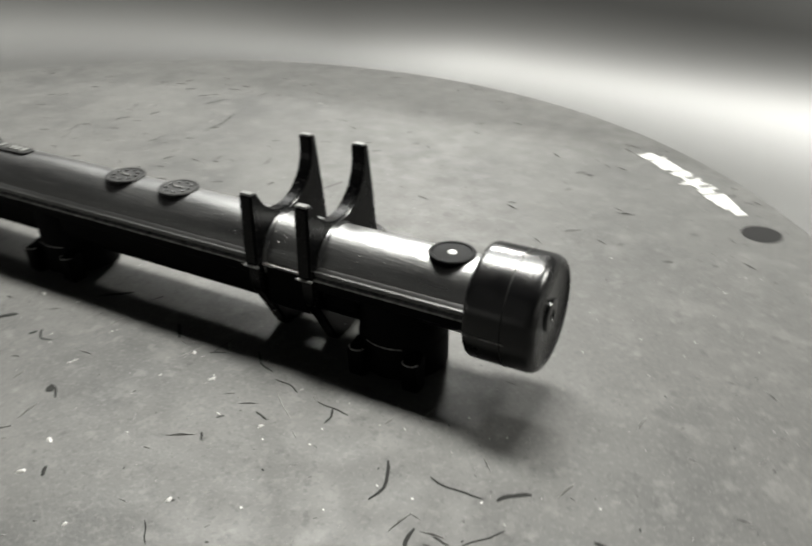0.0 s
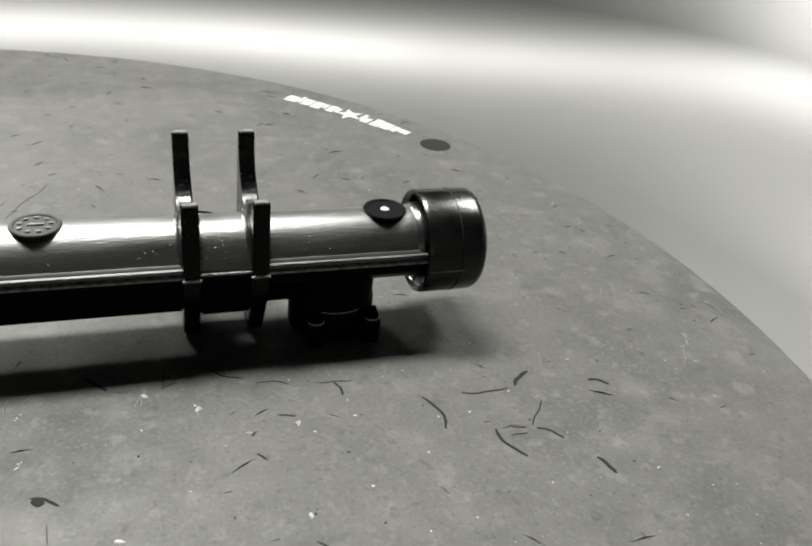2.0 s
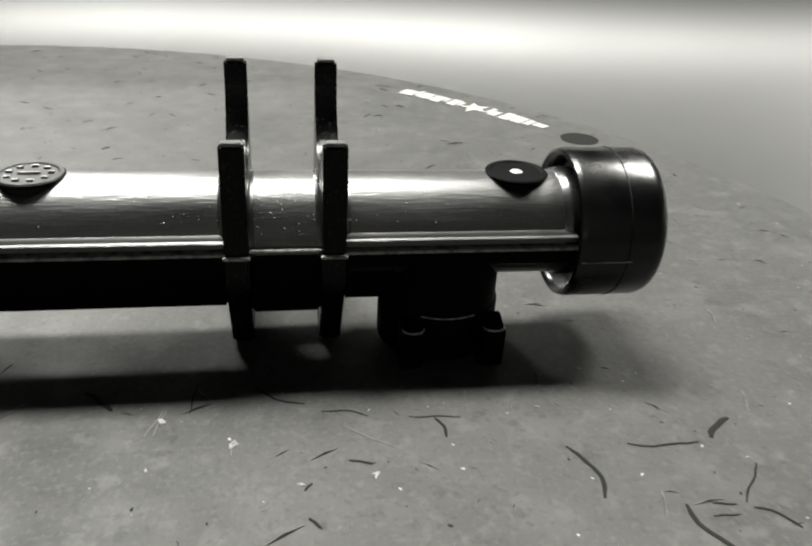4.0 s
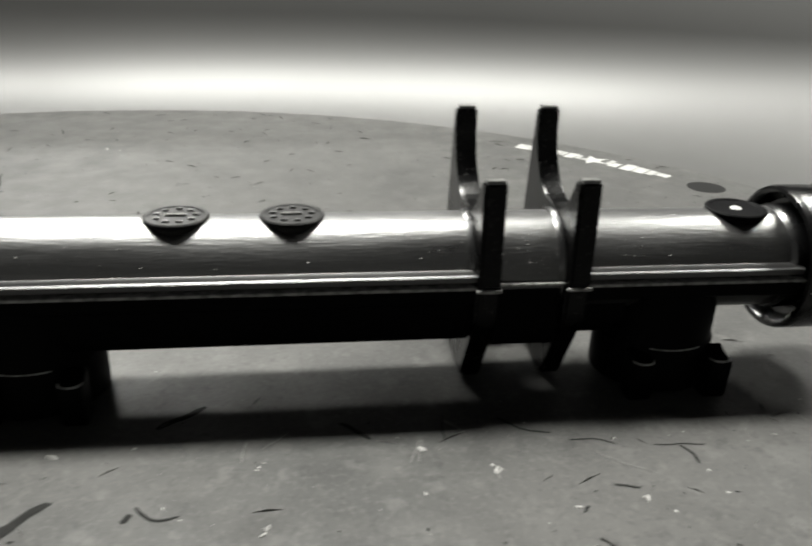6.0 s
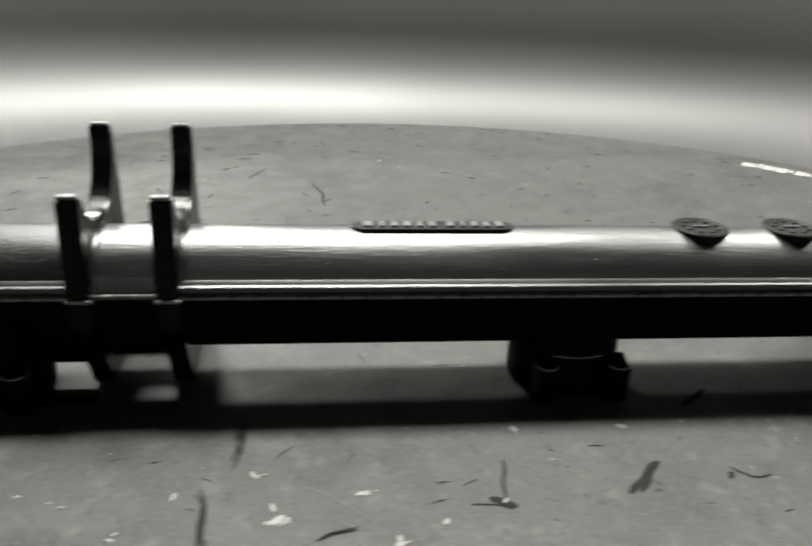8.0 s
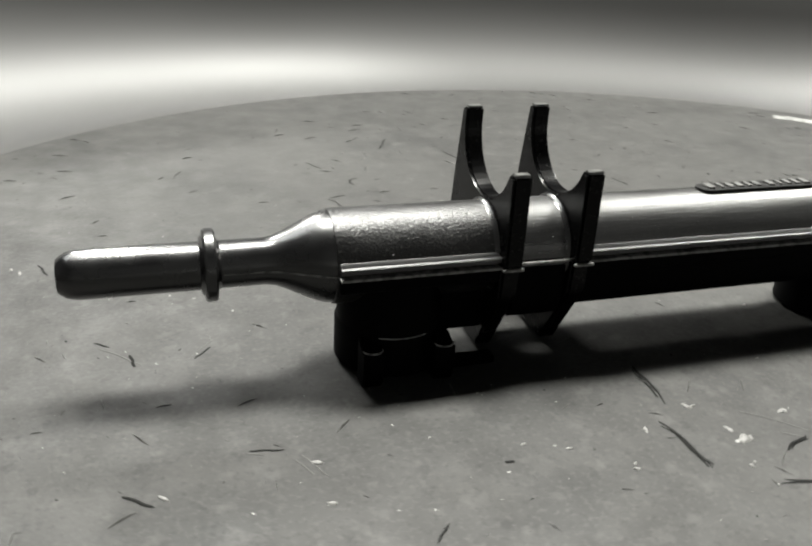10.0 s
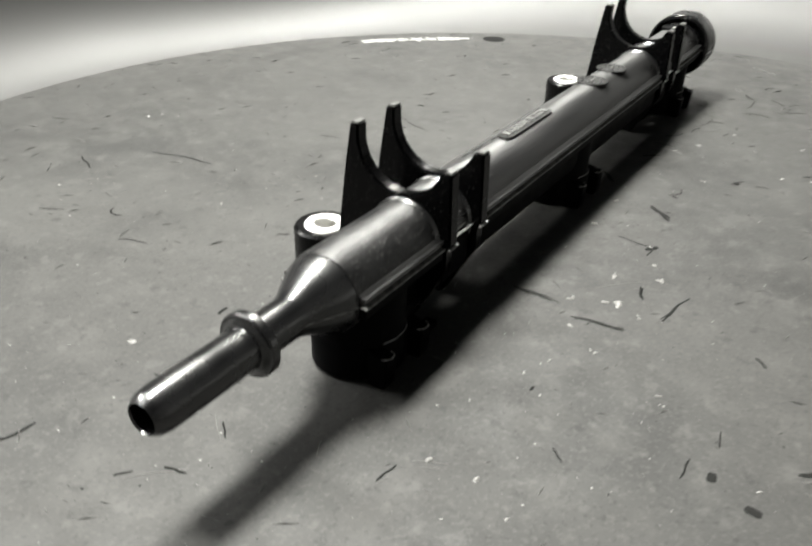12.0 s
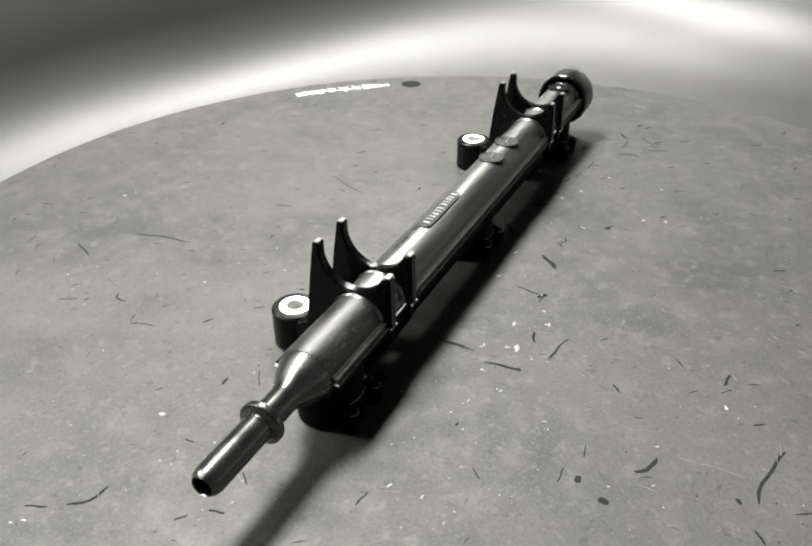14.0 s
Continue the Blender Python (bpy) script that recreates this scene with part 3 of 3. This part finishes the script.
chip(29.2, 139.6, 0.42)
chip(27.2, 2.4, 0.34)
chip(-3.8, -38.0, 0.63)
chip(-7.6, -28.2, 0.42)
chip(-100.8, 52.6, 0.29)
chip(-79.6, 21.0, 0.34)
chip(-33.3, -56.0, 0.55)
chip(-26.0, -39.5, 0.38)
chip(-122.8, 48.4, 0.50)
chip(-120.9, 46.2, 0.50)
chip(-48.8, -77.8, 0.42)
chip(-43.6, -87.9, 0.50)
chip(8.5, -32.6, 0.29)
chip(12.0, -43.2, 0.34)
chip(-34.3, 121.9, 0.50)
chip(-16.9, 74.0, 0.50)
chip(-2.1, 79.8, 0.25)
chip(-7.4, -43.5, 0.29)
chip(-29.3, -86.1, 0.42)
chip(111.2, -26.4, 0.67)
chip(79.6, -36.2, 0.46)
chip(96.4, -55.9, 0.71)
chip(98.8, -64.2, 0.76)
chip(129.6, -33.6, 0.46)
chip(127.4, -57.0, 0.67)
chip(115.9, -69.3, 0.59)
chip(101.3, -20.8, 0.67)
chip(-77.4, -45.3, 0.42)
chip(-5.1, -38.0, 1.09)
chip(11.0, -42.8, 0.76)
chip(-26.4, -40.7, 0.46)
chip(-8.3, -44.0, 0.38)
chip(-7.4, -48.8, 0.25)
chip(-19.7, -32.3, 0.42)
chip(-8.6, -28.5, 0.55)
chip(7.4, -33.0, 0.50)
chip(-72.3, -37.2, 0.63)
chip(-94.3, -30.9, 0.59)
scratch(-30.6, -99.4, 18.0, -89, 0.14)
scratch(-45.0, -86.2, 4.5, -94, 0.14)
scratch(-73.0, -28.8, 6.3, -63, 0.14)
scratch(-86.6, 7.7, 7.8, 52, 0.14)
scratch(-100.7, 8.2, 10.9, -44, 0.14)
scratch(31.8, -19.0, 5.2, -46, 0.14)
scratch(101.0, -21.0, 5.1, -103, 0.14)
scratch(4.0, -39.3, 5.2, -32, 0.14)
scratch(-4.4, -38.5, 2.8, -38, 0.14)
scratch(129.6, -26.6, 9.4, -37, 0.14)
scratch(80.6, -17.0, 5.2, -134, 0.14)
scratch(100.3, -21.1, 5.4, 70, 0.14)
scratch(111.0, -26.9, 3.1, 90, 0.14)
scratch(93.0, -66.8, 9.4, -12, 0.14)
scratch(233.9, -2.1, 6.6, -64, 0.14)
scratch(3.9, -35.5, 13.4, -42, 0.14)
scratch(-81.0, -24.3, 2.6, -23, 0.14)
scratch(-74.5, -28.9, 4.4, -62, 0.14)

def strewn(name, count, mat, seed, low, high, label, thin=1.0):
    """Many tiny flat flecks all over the disc, in one mesh."""
    rnd = random.Random(seed)
    verts, faces = [], []
    for _ in range(count):
        r, a = (DISC_R - 4) * math.sqrt(rnd.random()), rnd.uniform(0, 2 * math.pi)
        x, y = CX + r * math.cos(a), CY + r * math.sin(a)
        if abs(y) < 13 and -70 < x < 165 and rnd.random() < 0.7:
            continue
        s, turn = low + (high - low) * rnd.random() ** 3, rnd.uniform(0, math.pi)
        ca, sa, t = math.cos(turn), math.sin(turn), thin * rnd.uniform(0.6, 1.2)
        first = len(verts)
        for u, v in ((-1, -0.4 * t), (0.1, -0.6 * t), (1, -0.2 * t), (0.8, 0.5 * t), (-0.5, 0.6 * t)):
            verts.append(((x + s * (u * ca - v * sa)) * MM, (y + s * (u * sa + v * ca)) * MM, (0.03 + 0.02 * rnd.random()) * MM))
        verts.append((x * MM, y * MM, (0.05 + 0.12 * s) * MM))
        faces += [(first + k, first + (k + 1) % 5, first + 5) for k in range(5)]
    me = bpy.data.meshes.new(name)
    me.from_pydata(verts, [], faces)
    me.materials.append(mat)
    return tagged(new(name, me), label, "dust", kind="stuff")


strewn("pale_dust", 1900, CHIP, 5, 0.06, 0.36, "fine pale dust and crumbs strewn over the disc")
strewn("dark_dust", 1300, FIBRE, 6, 0.08, 0.4, "fine dark specks strewn over the disc")
strewn("pale_scuffs", 1300, SCUFF, 8, 0.5, 3.2, "short pale scuffs worn into the disc", 0.12)
strewn("dark_scuffs", 90, FIBRE, 9, 0.6, 3.0, "short dark scuffs worn into the disc", 0.10)


def rail_dust(count, seed):
    """Fine pale dust caught on the upper side of the rail, thickest beside the saddle plates."""
    rnd = random.Random(seed)
    verts, faces = [], []
    for _ in range(count):
        x = rnd.gauss(118, 9) if rnd.random() < 0.45 else (rnd.gauss(-30, 6) if rnd.random() < 0.25 else rnd.uniform(-64, 160))
        if any(abs(x - c) < 2.2 for c in CLAMPS) or not -64 < x < 160:
            continue
        a, r, s = radians(rnd.uniform(95, 172)), 8.12, 0.04 + 0.11 * rnd.random() ** 3
        y, z = r * math.cos(a), ZC + r * math.sin(a)
        t = Vector((0, -math.sin(a), math.cos(a)))
        n = Vector((0, math.cos(a), math.sin(a)))
        c = Vector((x + 0.5, y - 0.4, z))
        first = len(verts)
        for k in range(5):
            b = 2 * math.pi * k / 5
            q = s * rnd.uniform(0.6, 1.3)
            verts.append(tuple((c + Vector((q * 1.3 * math.cos(b), 0, 0)) + t * q * math.sin(b)) * MM))
        verts.append(tuple((c + n * s * 0.7) * MM))
        faces += [(first + k, first + (k + 1) % 5, first + 5) for k in range(5)]
    me = bpy.data.meshes.new("rail_dust")
    me.from_pydata(verts, [], faces)
    me.materials.append(CHIP)
    return tagged(new("rail_dust", me), "fine pale dust caught on the black rail", "dust", kind="stuff")


rail_dust(620, 12)
